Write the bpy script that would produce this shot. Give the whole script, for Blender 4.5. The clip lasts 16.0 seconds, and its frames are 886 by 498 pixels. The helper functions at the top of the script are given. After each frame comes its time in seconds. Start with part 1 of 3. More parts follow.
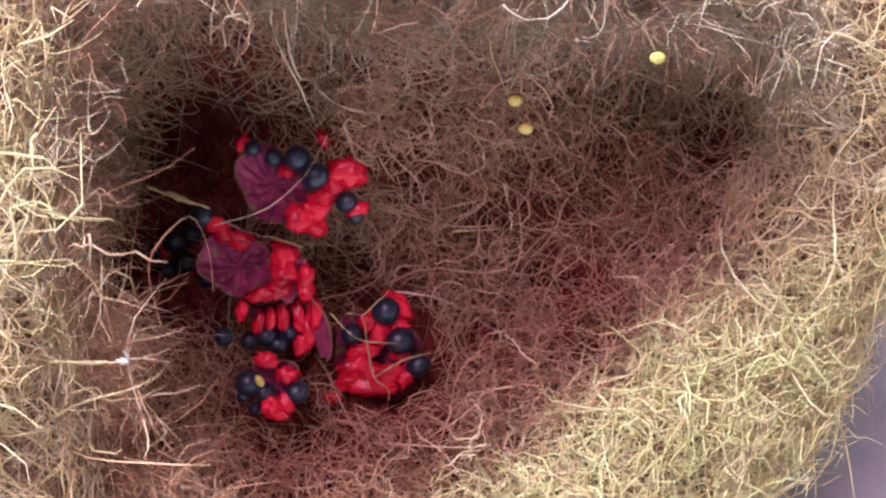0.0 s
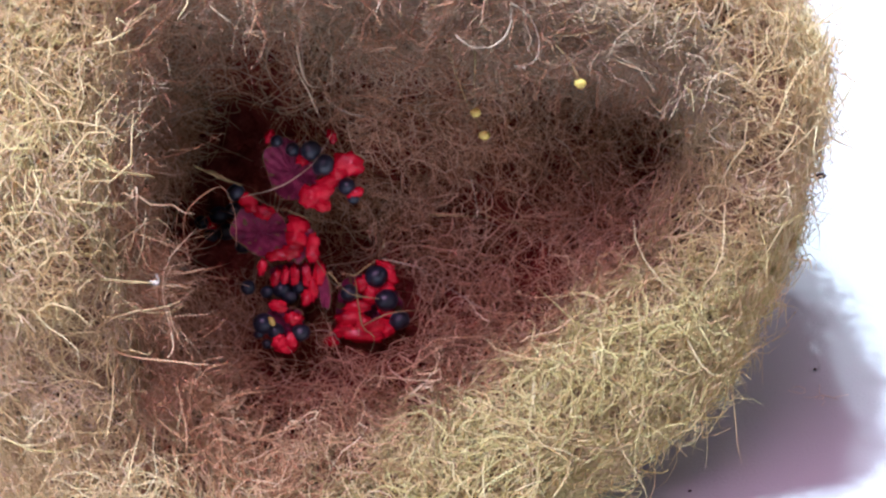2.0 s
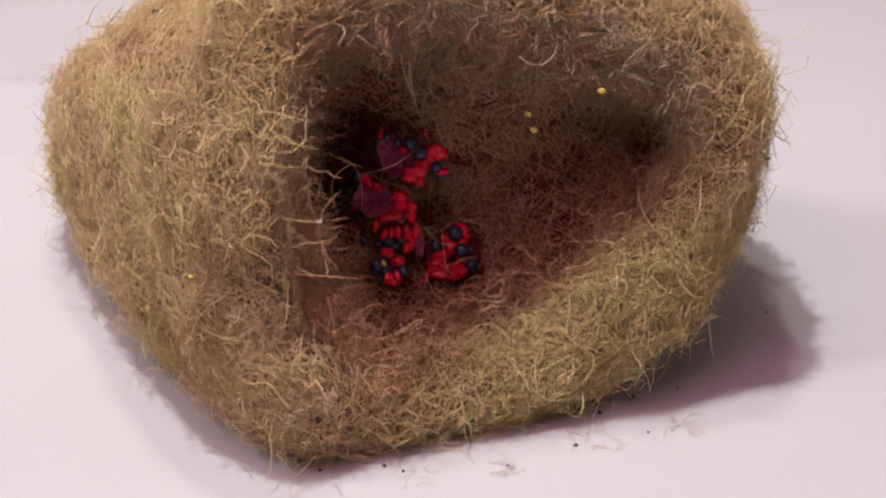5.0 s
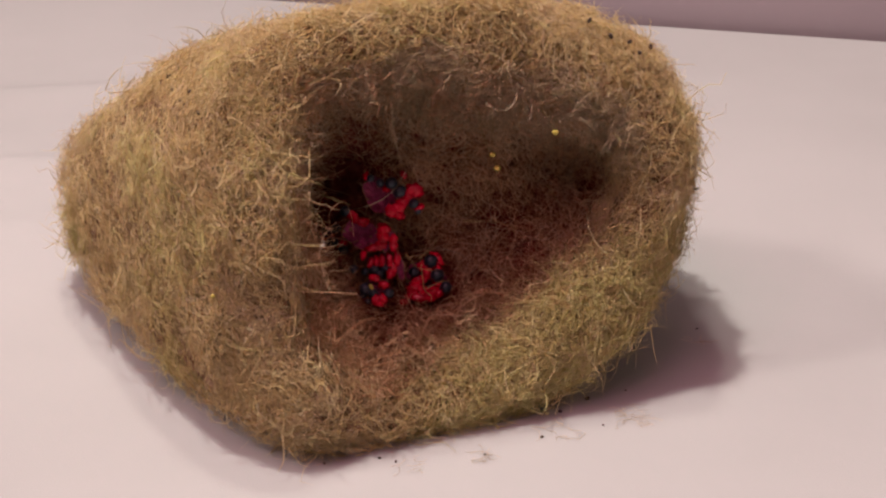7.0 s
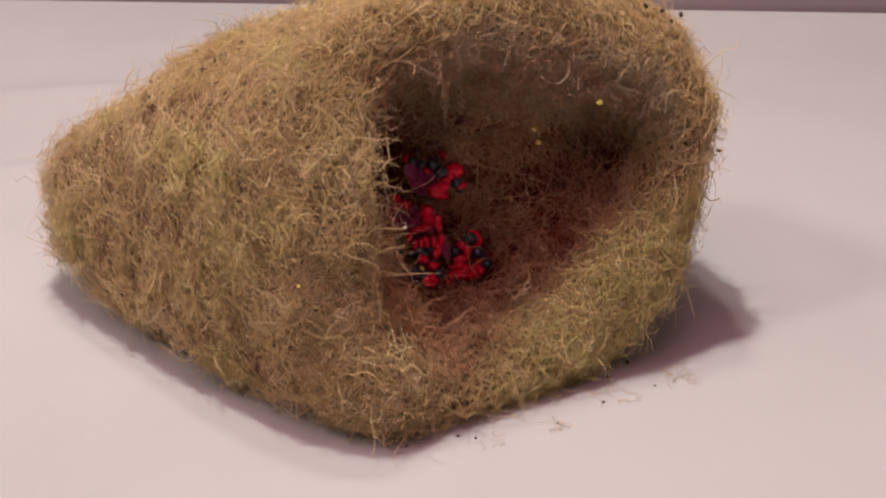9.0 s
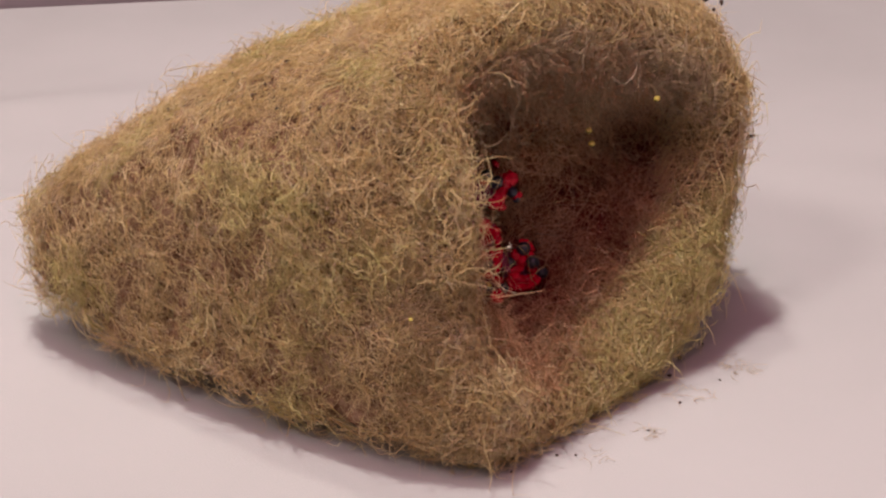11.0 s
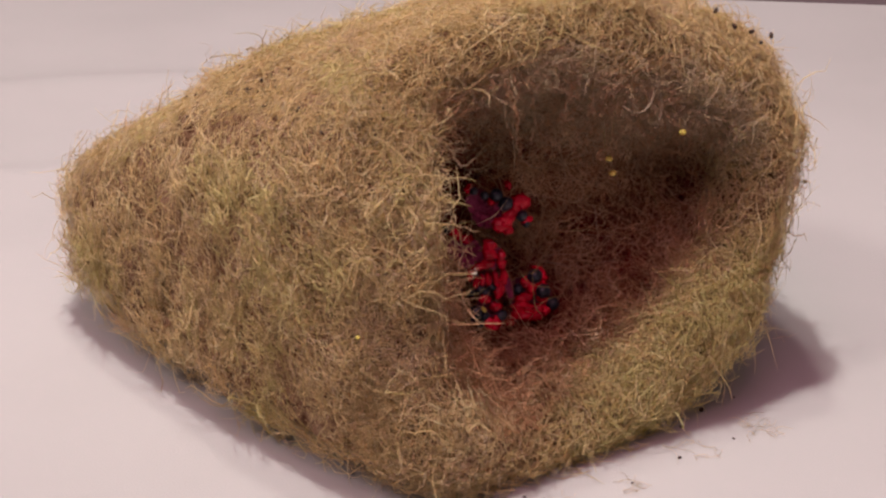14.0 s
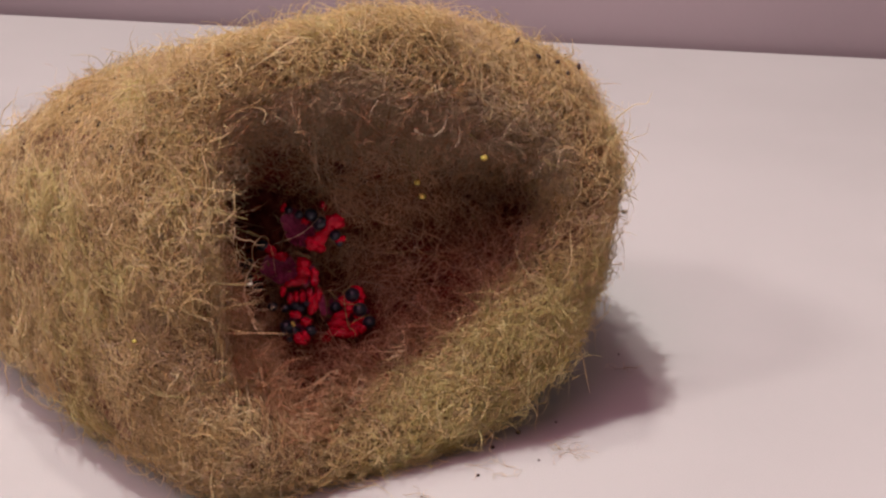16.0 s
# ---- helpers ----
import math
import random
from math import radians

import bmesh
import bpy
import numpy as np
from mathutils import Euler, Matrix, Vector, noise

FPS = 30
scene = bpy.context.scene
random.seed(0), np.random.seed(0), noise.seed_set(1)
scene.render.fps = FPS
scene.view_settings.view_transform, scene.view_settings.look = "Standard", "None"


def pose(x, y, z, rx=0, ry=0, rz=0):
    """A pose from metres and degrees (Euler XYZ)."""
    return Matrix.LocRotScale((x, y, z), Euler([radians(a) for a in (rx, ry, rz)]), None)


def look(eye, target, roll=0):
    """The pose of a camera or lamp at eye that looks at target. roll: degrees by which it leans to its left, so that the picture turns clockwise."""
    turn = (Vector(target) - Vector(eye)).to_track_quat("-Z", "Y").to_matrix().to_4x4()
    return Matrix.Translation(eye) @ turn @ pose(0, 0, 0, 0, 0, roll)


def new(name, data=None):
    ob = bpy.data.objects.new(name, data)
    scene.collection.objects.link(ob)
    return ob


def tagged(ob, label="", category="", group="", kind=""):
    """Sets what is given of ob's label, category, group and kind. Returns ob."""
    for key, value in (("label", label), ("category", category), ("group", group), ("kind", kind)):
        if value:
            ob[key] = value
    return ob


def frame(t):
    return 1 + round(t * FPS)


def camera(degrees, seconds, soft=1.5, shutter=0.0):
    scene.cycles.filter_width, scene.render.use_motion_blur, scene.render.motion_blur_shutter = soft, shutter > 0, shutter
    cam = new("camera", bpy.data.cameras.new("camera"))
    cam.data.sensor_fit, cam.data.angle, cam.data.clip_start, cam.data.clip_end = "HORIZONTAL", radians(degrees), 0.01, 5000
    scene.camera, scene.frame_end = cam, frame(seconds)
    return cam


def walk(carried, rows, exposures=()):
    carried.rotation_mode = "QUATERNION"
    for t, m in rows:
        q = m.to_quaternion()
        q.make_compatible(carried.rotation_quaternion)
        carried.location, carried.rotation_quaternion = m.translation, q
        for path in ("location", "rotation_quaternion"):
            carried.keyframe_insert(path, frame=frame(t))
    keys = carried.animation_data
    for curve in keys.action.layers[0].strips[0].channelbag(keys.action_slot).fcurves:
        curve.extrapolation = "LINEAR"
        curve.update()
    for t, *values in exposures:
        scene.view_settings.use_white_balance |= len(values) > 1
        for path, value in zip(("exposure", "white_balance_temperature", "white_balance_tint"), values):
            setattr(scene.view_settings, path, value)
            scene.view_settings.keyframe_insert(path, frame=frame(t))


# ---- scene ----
cam = camera(25.5, 16.0, soft=2.4)
PATH = [
    (0, (0.0322, -0.3709, 0.3083), (-0.0076, 0.1489, 0.0113), -1.17),
    (0.5, (0.0410, -0.3870, 0.3188), (-0.0046, 0.1343, 0.0251), -1.25),
    (1, (0.0540, -0.4136, 0.3276), (-0.0007, 0.1098, 0.0394), -1.02),
    (1.5, (0.0688, -0.4504, 0.3387), (0.0037, 0.0740, 0.0545), -0.78),
    (2, (0.0901, -0.4882, 0.3461), (0.0061, 0.0375, 0.0693), -0.12),
    (2.5, (0.1052, -0.5232, 0.3540), (0.0051, 0.0024, 0.0824), 0.18),
    (3, (0.0961, -0.5651, 0.3631), (-0.0076, -0.0356, 0.1006), -0.45),
    (3.5, (0.0801, -0.6123, 0.3741), (-0.0108, -0.0779, 0.1168), -0.98),
    (3.7, (0.0864, -0.6293, 0.3812), (-0.0061, -0.0948, 0.1249), -1.35),
    (5.8, (0.0843, -0.8106, 0.4115), (0.0197, -0.2618, 0.1779), 0.97),
    (6, (0.1008, -0.8322, 0.4129), (0.0283, -0.2819, 0.1852), 0.48),
    (6.5, (0.1071, -0.8593, 0.4204), (0.0396, -0.3053, 0.2002), -0.06),
    (7, (0.0679, -0.8741, 0.4225), (0.0222, -0.3167, 0.2052), -0.32),
    (7.5, (0.0119, -0.8887, 0.4219), (-0.0016, -0.3300, 0.2037), -0.86),
    (8, (-0.0583, -0.9147, 0.4172), (-0.0379, -0.3552, 0.2014), -1.31),
    (8.2, (-0.0774, -0.9224, 0.4162), (-0.0496, -0.3623, 0.2029), -1.21),
    (10.3, (-0.2432, -0.7828, 0.4245), (-0.0941, -0.2503, 0.1917), 0.03),
    (10.5, (-0.2701, -0.7814, 0.4272), (-0.1090, -0.2526, 0.1938), -0.27),
    (11, (-0.3392, -0.7826, 0.4287), (-0.1535, -0.2609, 0.1978), -0.65),
    (11.5, (-0.3852, -0.7791, 0.4302), (-0.1868, -0.2609, 0.2020), -0.41),
    (12, (-0.3992, -0.7729, 0.4240), (-0.2010, -0.2529, 0.1995), -0.19),
    (12.5, (-0.3705, -0.7730, 0.4258), (-0.1894, -0.2480, 0.1988), 0.14),
    (13, (-0.2935, -0.7813, 0.4285), (-0.1425, -0.2473, 0.2005), 0.41),
    (13.5, (-0.2122, -0.7858, 0.4267), (-0.0953, -0.2439, 0.1972), 0.74),
    (14, (-0.1656, -0.7839, 0.4241), (-0.0899, -0.2361, 0.1914), 0.86),
    (14.5, (-0.1301, -0.8176, 0.4181), (-0.0780, -0.2644, 0.1917), 0.63),
    (15, (-0.0817, -0.8699, 0.4192), (-0.0447, -0.3128, 0.1993), 0.60),
    (15.5, (-0.0384, -0.8707, 0.4181), (-0.0155, -0.3112, 0.2025), 0.18),
    (16, (0.0102, -0.8345, 0.4170), (0.0238, -0.2742, 0.2028), 0.22),
]
walk(cam, [(t, look(eye, target, roll)) for t, eye, target, roll in PATH],
     exposures=[(0.0, 2.02, 4550, -1), (1.5, 1.76, 4600, -1), (3.7, 0.98, 4350, 5), (5.8, 0.35, 6450, 12), (10.3, 0.20, 6300, 13), (16.0, 0.27, 6250, 13)])

# ---- light ----
world = bpy.data.worlds.new("room_air")
scene.world = world
world.use_nodes = True
world.node_tree.nodes["Background"].inputs[0].default_value = (1.0, 0.93, 0.93, 1)
world.node_tree.nodes["Background"].inputs[1].default_value = 0.02


def area_lamp(name, eye, target, size, power, colour):
    data = bpy.data.lights.new(name, "AREA")
    data.shape, data.size, data.energy, data.color = "DISK", size, power, colour
    ob = new(name, data)
    ob.matrix_world = look(eye, target)
    return ob


def toward(x, y, far):
    return Vector((0, 0, 0.05)) + far * Vector((x, y, 1.0)).normalized()


area_lamp("ceiling_spot", toward(-0.16, -0.06, 1.9), (0, 0, 0.05), 0.05, 23.5, (1.0, 0.91, 0.82))
area_lamp("ceiling_spot", toward(-0.08, 0.18, 2.2), (0, 0, 0.05), 0.09, 10.0, (1.0, 0.88, 0.76))
# lamp of the faint far shadow; extra power added to fill the nest's left
area_lamp("side_spot", toward(-0.76, -0.42, 2.0), (0, 0, 0.05), 0.30, 10.0, (1.0, 0.86, 0.76))
# added fill, no real lamp: tints the shadows pink and brightens the hollow
area_lamp("added_pink_fill", (-0.45, -1.2, 2.2), (0.0, 0.0, 0.0), 1.5, 19.0, (1.0, 0.44, 0.56))

# ---- materials ----


def material(name, colours, rough=0.8, scale=40.0, bump=0.3, bump_scale=None, spec=0.3, island=0.0, detail=6.0,
             translucent=0.0, coat=0.0, bump_dist=0.001, sheen=0.0):
    m = bpy.data.materials.new(name)
    m.use_nodes = True
    t = m.node_tree
    n, l = t.nodes, t.links
    b = n["Principled BSDF"]
    b.inputs["Roughness"].default_value = rough
    b.inputs["Specular IOR Level"].default_value = spec
    b.inputs["Coat Weight"].default_value = coat
    b.inputs["Sheen Weight"].default_value, b.inputs["Sheen Roughness"].default_value = sheen, 0.6
    b.inputs["Sheen Tint"].default_value = (1.0, 0.80, 0.48, 1)
    co = n.new("ShaderNodeTexCoord")
    big = n.new("ShaderNodeTexNoise")
    big.inputs["Scale"].default_value, big.inputs["Detail"].default_value = scale, detail
    l.new(co.outputs["Object"], big.inputs["Vector"])
    fac = big.outputs["Fac"]
    if island > 0:
        geo = n.new("ShaderNodeNewGeometry")
        mx = n.new("ShaderNodeMix")
        mx.inputs["Factor"].default_value = island
        l.new(fac, mx.inputs["A"])
        l.new(geo.outputs["Random Per Island"], mx.inputs["B"])
        fac = mx.outputs["Result"]
    ramp = n.new("ShaderNodeValToRGB")
    e = ramp.color_ramp.elements
    lo, hi = (0.3, 0.7) if island == 0 else (0.24, 0.74)
    while len(e) < len(colours):
        e.new(0.5)
    for i, c in enumerate(colours):
        e[i].position = lo + (hi - lo) * i / max(1, len(colours) - 1)
        e[i].color = (*c, 1)
    l.new(fac, ramp.inputs["Fac"])
    l.new(ramp.outputs["Color"], b.inputs["Base Color"])
    if bump > 0:
        fine = n.new("ShaderNodeTexNoise")
        fine.inputs["Scale"].default_value, fine.inputs["Detail"].default_value = bump_scale or scale * 8, 4
        l.new(co.outputs["Object"], fine.inputs["Vector"])
        bp = n.new("ShaderNodeBump")
        bp.inputs["Strength"].default_value, bp.inputs["Distance"].default_value = bump, bump_dist
        l.new(fine.outputs["Fac"], bp.inputs["Height"])
        l.new(bp.outputs["Normal"], b.inputs["Normal"])
    if translucent > 0:
        tr = n.new("ShaderNodeBsdfTranslucent")
        l.new(ramp.outputs["Color"], tr.inputs["Color"])
        ms = n.new("ShaderNodeMixShader")
        ms.inputs[0].default_value = translucent
        l.new(b.outputs[0], ms.inputs[1])
        l.new(tr.outputs[0], ms.inputs[2])
        l.new(ms.outputs[0], n["Material Output"].inputs[0])
    return m


CLOTH = material("white_cloth", [(0.41, 0.41, 0.405), (0.445, 0.445, 0.44), (0.468, 0.468, 0.463)], 0.9, 3.0, 0.25, 900, 0.1)
WALL = material("mauve_wall_paint", [(0.30, 0.25, 0.27), (0.36, 0.30, 0.32)], 0.85, 2.0, 0.15, 150)
ROOM = material("pale_wall_paint", [(0.62, 0.56, 0.55), (0.68, 0.62, 0.61)], 0.85, 1.5, 0.1, 120)
BOARD = material("floor_wood", [(0.16, 0.10, 0.06), (0.24, 0.16, 0.10)], 0.5, 6.0, 0.2, 90)
# red-brown felt, darkened so the hollow's shade is in its colour
DEEP = material("shade_dark_lining", [(0.09, 0.012, 0.010), (0.18, 0.034, 0.026), (0.27, 0.072, 0.05)], 0.95, 160, 0.9, 700, 0.05, bump_dist=0.004)
# tan felt; the darkest tone paints shaded pits and gaps between fibres
CORE = material("felted_core_shade", [(0.10, 0.042, 0.024), (0.26, 0.15, 0.09), (0.38, 0.245, 0.155), (0.45, 0.305, 0.20)], 0.95, 200, 0.9, 700, 0.05, bump_dist=0.004)
STRAW = material("straw_fibre", [(0.51, 0.375, 0.19), (0.75, 0.60, 0.325), (0.88, 0.75, 0.45), (0.95, 0.87, 0.585)], 0.7, 28, 0, None, 0.2, 0.45, translucent=0.5, sheen=0.9)
GOLD = material("golden_fibre", [(0.59, 0.435, 0.195), (0.81, 0.655, 0.33), (0.93, 0.805, 0.47)], 0.7, 24, 0, None, 0.2, 0.5, translucent=0.5, sheen=0.9)
GREEN = material("yellow_green_fibre", [(0.55, 0.475, 0.175), (0.78, 0.71, 0.325), (0.92, 0.87, 0.49)], 0.65, 24, 0, None, 0.2, 0.5, translucent=0.5, sheen=0.9)
INNER = material("brown_lining_fibre", [(0.36, 0.165, 0.085), (0.62, 0.35, 0.20), (0.80, 0.51, 0.30), (0.91, 0.66, 0.42)], 0.75, 30, 0, None, 0.2, 0.5, translucent=0.5, sheen=0.3)
LACE = material("light_brown_fibre", [(0.55, 0.34, 0.20), (0.78, 0.55, 0.35), (0.92, 0.73, 0.51)], 0.7, 30, 0, None, 0.2, 0.55, translucent=0.5, sheen=0.3)
GREY = material("grey_hair_fibre", [(0.47, 0.37, 0.24), (0.68, 0.555, 0.385), (0.82, 0.70, 0.51)], 0.65, 30, 0, None, 0.25, 0.6, translucent=0.5, sheen=0.3)
FLUFF = material("cream_fluff_fibre", [(0.64, 0.475, 0.315), (0.82, 0.665, 0.475), (0.94, 0.83, 0.65)], 0.75, 26, 0, None, 0.2, 0.45, translucent=0.5, sheen=0.9)
UNDER = material("brown_felt_fibre", [(0.44, 0.275, 0.165), (0.63, 0.44, 0.275), (0.77, 0.58, 0.38)], 0.8, 30, 0, None, 0.2, 0.5, translucent=0.4, sheen=0.4)
PALE = material("pale_fibre", [(0.36, 0.28, 0.19), (0.48, 0.39, 0.28)], 0.6, 30, 0, None, 0.3, 0.6)
STALK = material("dry_stalk", [(0.27, 0.20, 0.08), (0.43, 0.34, 0.15)], 0.6, 60, 0.2, 600)
BALL = material("yellow_bud", [(0.46, 0.37, 0.07), (0.58, 0.50, 0.12)], 0.6, 150, 0.3, 900)
TIP = material("pale_twig_tip", [(0.36, 0.31, 0.25), (0.46, 0.41, 0.34)], 0.6, 200, 0.2, 900)
SPECK = material("dark_grit", [(0.035, 0.022, 0.016), (0.10, 0.065, 0.045)], 0.7, 200, 0.3, 900)
RED = material("scarlet_seed_skin", [(0.26, 0.001, 0.008), (0.52, 0.002, 0.022), (0.70, 0.006, 0.036)], 0.22, 160, 0.45, 420, 0.3)
BLACK = material("blue_black_seed_skin", [(0.007, 0.009, 0.016), (0.020, 0.026, 0.042)], 0.33, 120, 0.12, 500, 0.5)
LINING = material("magenta_pod_lining", [(0.09, 0.005, 0.028), (0.20, 0.018, 0.066), (0.34, 0.05, 0.125)], 0.5, 240, 0.8, 480, 0.3)
HUSK = material("brown_pod_husk", [(0.10, 0.055, 0.03), (0.20, 0.12, 0.06), (0.22, 0.17, 0.07)], 0.75, 130, 0.5, 700, 0.2)

# ---- building helpers ----


def mesh_object(name, verts, faces, mat, parent=None, smooth=True, label=""):
    me = bpy.data.meshes.new(name)
    me.from_pydata([tuple(v) for v in verts], [], [tuple(f) for f in faces])
    if smooth:
        me.polygons.foreach_set("use_smooth", [True] * len(me.polygons))
    me.materials.append(mat)
    me.update()
    ob = new(name, me)
    if parent is not None:
        ob.parent = parent
        ob.matrix_parent_inverse = Matrix.Translation(-parent.location)
    if label:
        tagged(ob, label)
    return ob


def part(name, bm, mat, parent, label=""):
    me = bpy.data.meshes.new(name)
    bm.to_mesh(me)
    bm.free()
    me.polygons.foreach_set("use_smooth", [True] * len(me.polygons))
    me.materials.append(mat)
    ob = new(name, me)
    if parent is not None:
        ob.parent = parent
        ob.matrix_parent_inverse = Matrix.Translation(-parent.location)
    if label:
        tagged(ob, label)
    return ob


def box(name, lo, hi, mat, bevel=0.004):
    bm = bmesh.new()
    bmesh.ops.create_cube(bm, size=1)
    for v in bm.verts:
        v.co = Vector([lo[i] + (v.co[i] + 0.5) * (hi[i] - lo[i]) for i in range(3)])
    bmesh.ops.bevel(bm, geom=list(bm.edges), offset=bevel, segments=2, affect="EDGES")
    return part(name, bm, mat, None)


def thing(name, base, label, category, group="", kind=""):
    ob = new(name)
    ob.location = base
    ob.empty_display_size = 0.01
    return tagged(ob, label, category, group, kind)


rng = np.random.default_rng(7)


def tubes(paths, radii, sides=3):
    """Vertices and faces of many tubes at once. paths: fibres x points x 3; radii: fibres x points."""
    n, k, _ = paths.shape
    tan = np.gradient(paths, axis=1)
    tan /= np.linalg.norm(tan, axis=2, keepdims=True) + 1e-12
    ref = rng.normal(size=(n, 1, 3))
    u = np.cross(tan, np.broadcast_to(ref, tan.shape))
    u /= np.linalg.norm(u, axis=2, keepdims=True) + 1e-12
    w = np.cross(tan, u)
    a = np.arange(sides) * 2 * np.pi / sides
    ring = u[:, :, None] * np.cos(a)[:, None] + w[:, :, None] * np.sin(a)[:, None]
    verts = (paths[:, :, None] + ring * radii[:, :, None, None]).reshape(-1, 3)
    i = np.arange(n)[:, None, None] * k * sides
    j = np.arange(k - 1)[None, :, None] * sides
    s = np.arange(sides)[None, None, :]
    s2 = (s + 1) % sides
    quads = np.stack([i + j + s, i + j + s2, i + j + sides + s2, i + j + sides + s], -1).reshape(-1, 4)
    return verts, quads


def tube_object(name, paths, radii, mat, parent, label="", sides=3, kind="stuff"):
    verts, quads = tubes(paths, radii, sides)
    me = bpy.data.meshes.new(name)
    me.vertices.add(len(verts))
    me.vertices.foreach_set("co", verts.astype(np.float32).ravel())
    me.loops.add(quads.size)
    me.loops.foreach_set("vertex_index", quads.astype(np.int32).ravel())
    me.polygons.add(len(quads))
    me.polygons.foreach_set("loop_start", np.arange(0, quads.size, 4, dtype=np.int32))
    me.polygons.foreach_set("use_smooth", np.ones(len(quads), bool))
    me.update(calc_edges=True)
    me.materials.append(mat)
    ob = new(name, me)
    if parent is not None:
        ob.parent = parent
        ob.matrix_parent_inverse = Matrix.Translation(-parent.location)
    return tagged(ob, label, kind=kind)


# ---- setting ----
EDGE_TURN = math.degrees(math.atan(-0.207))


def table_cloth():
    """White cloth on the table: a sheet with long soft creases, its far edge turned by about 12 degrees."""
    nx, ny = 220, 260
    xs, ys = np.linspace(-1.1, 1.1, nx), np.linspace(-1.5, 0.745, ny)
    x, y = np.meshgrid(xs, ys, indexing="ij")
    z = np.zeros_like(x)
    for cx, cy, ang, length, width, h in ((-0.42, 0.40, 22, 0.26, 0.030, 0.0036), (-0.38, 0.24, 26, 0.20, 0.024, 0.0030),
                                          (-0.40, 0.10, 32, 0.16, 0.022, 0.0030), (-0.33, -0.06, 58, 0.12, 0.022, 0.0024),
                                          (-0.25, -0.12, 40, 0.10, 0.018, 0.0018), (0.45, 0.10, -35, 0.30, 0.035, 0.0025),
                                          (0.30, -0.05, 5, 0.16, 0.024, 0.0012), (0.36, 0.35, 80, 0.25, 0.035, 0.0022)):
        a = math.radians(ang)
        u = (x - cx) * math.cos(a) + (y - cy) * math.sin(a)
        v = -(x - cx) * math.sin(a) + (y - cy) * math.cos(a) + 0.02 * np.sin(u * 9 + cx * 20)
        z += h * np.exp(-(v / width) ** 2) * np.exp(-(u / length) ** 4)
    near = np.clip(np.hypot((x + 0.05) / 0.24, (y - 0.05) / 0.22) - 0.7, 0, 1)
    z *= near * 2.8
    c, s = math.cos(math.radians(EDGE_TURN)), math.sin(math.radians(EDGE_TURN))
    px, py = x * c - y * s, x * s + y * c
    verts = np.stack([px, py, z], -1).reshape(-1, 3)
    idx = np.arange(nx * ny).reshape(nx, ny)
    faces = np.stack([idx[:-1, :-1], idx[1:, :-1], idx[1:, 1:], idx[:-1, 1:]], -1).reshape(-1, 4)
    ob = mesh_object("table_cloth", verts, faces.tolist(), CLOTH)
    return tagged(ob, "white cotton cloth with soft creases spread over a table", "tablecloth", kind="structure")


cloth = table_cloth()
slab = box("table_top", (-1.09, -1.49, -0.034), (1.09, 0.742, -0.003), BOARD)
slab.rotation_euler[2] = radians(EDGE_TURN)
tagged(slab, "plain wooden table top under the white cloth", "table", kind="structure")
screen = box("back_board", (-1.6, 0.755, -0.75), (1.6, 0.785, 0.9), WALL)
screen.rotation_euler[2] = radians(EDGE_TURN)
tagged(screen, "plain mauve-grey board standing behind the table", "board", kind="structure")
for wx, wy in ((-1.0, -1.4), (1.0, -1.4), (-1.0, 0.65), (1.0, 0.65)):
    leg = box("table_leg", (wx - 0.03, wy - 0.03, -0.75), (wx + 0.03, wy + 0.03, -0.036), BOARD)
    leg.parent = slab
for nm, lo, hi, mat in (("floor", (-2.2, -2.6, -0.80), (2.2, 2.2, -0.75), BOARD),
                        ("wall_north", (-2.2, 1.55, -0.75), (2.2, 1.65, 2.45), ROOM),
                        ("wall_south", (-2.2, -2.6, -0.75), (2.2, -2.5, 2.45), ROOM),
                        ("wall_west", (-2.3, -2.6, -0.75), (-2.2, 2.2, 2.45), ROOM),
                        ("wall_east", (2.2, -2.6, -0.75), (2.3, 2.2, 2.45), ROOM),
                        ("ceiling", (-2.3, -2.6, 2.45), (2.3, 2.2, 2.55), ROOM)):
    tagged(box(nm, lo, hi, mat), kind="structure", label="plain painted " + nm.split("_")[0] if nm != "floor" else "dark wooden floor boards")

# ---- the nest: form ----
MOUTH_L, MOUTH_R = np.array([-0.070, -0.066]), np.array([0.118, 0.045])
MW = float(np.linalg.norm(MOUTH_R - MOUTH_L))
MD = (MOUTH_R - MOUTH_L) / MW                      # along the mouth, left to right
MN = np.array([MD[1], -MD[0]])                     # out of the mouth
OUTLINE = [(-0.022, 120), (-0.022, 160), (-0.005, 182), (0.09, 197), (0.30, 198), (0.60, 190), (0.80, 175), (0.92, 156), (0.94, 128),
           (0.93, 95), (0.91, 68), (0.835, 47), (0.75, 30), (0.64, 12), (0.43, 2), (0.25, 3), (0.12, 4), (0.05, 7), (0.00, 14), (-0.020, 34), (-0.022, 60)]
LIP = [(0.032, 120), (0.050, 148), (0.075, 167), (0.12, 178), (0.25, 181), (0.50, 171), (0.68, 158), (0.81, 145), (0.865, 126), (0.86, 104), (0.80, 80),
       (0.69, 63), (0.57, 50), (0.45, 39), (0.34, 29), (0.24, 21), (0.13, 24), (0.060, 55), (0.036, 90)]
CU, CZ = 0.44 * MW, 0.105                          # centre of the mouth
NPHI = 128
PHI = np.linspace(0, 2 * np.pi, NPHI, endpoint=False)


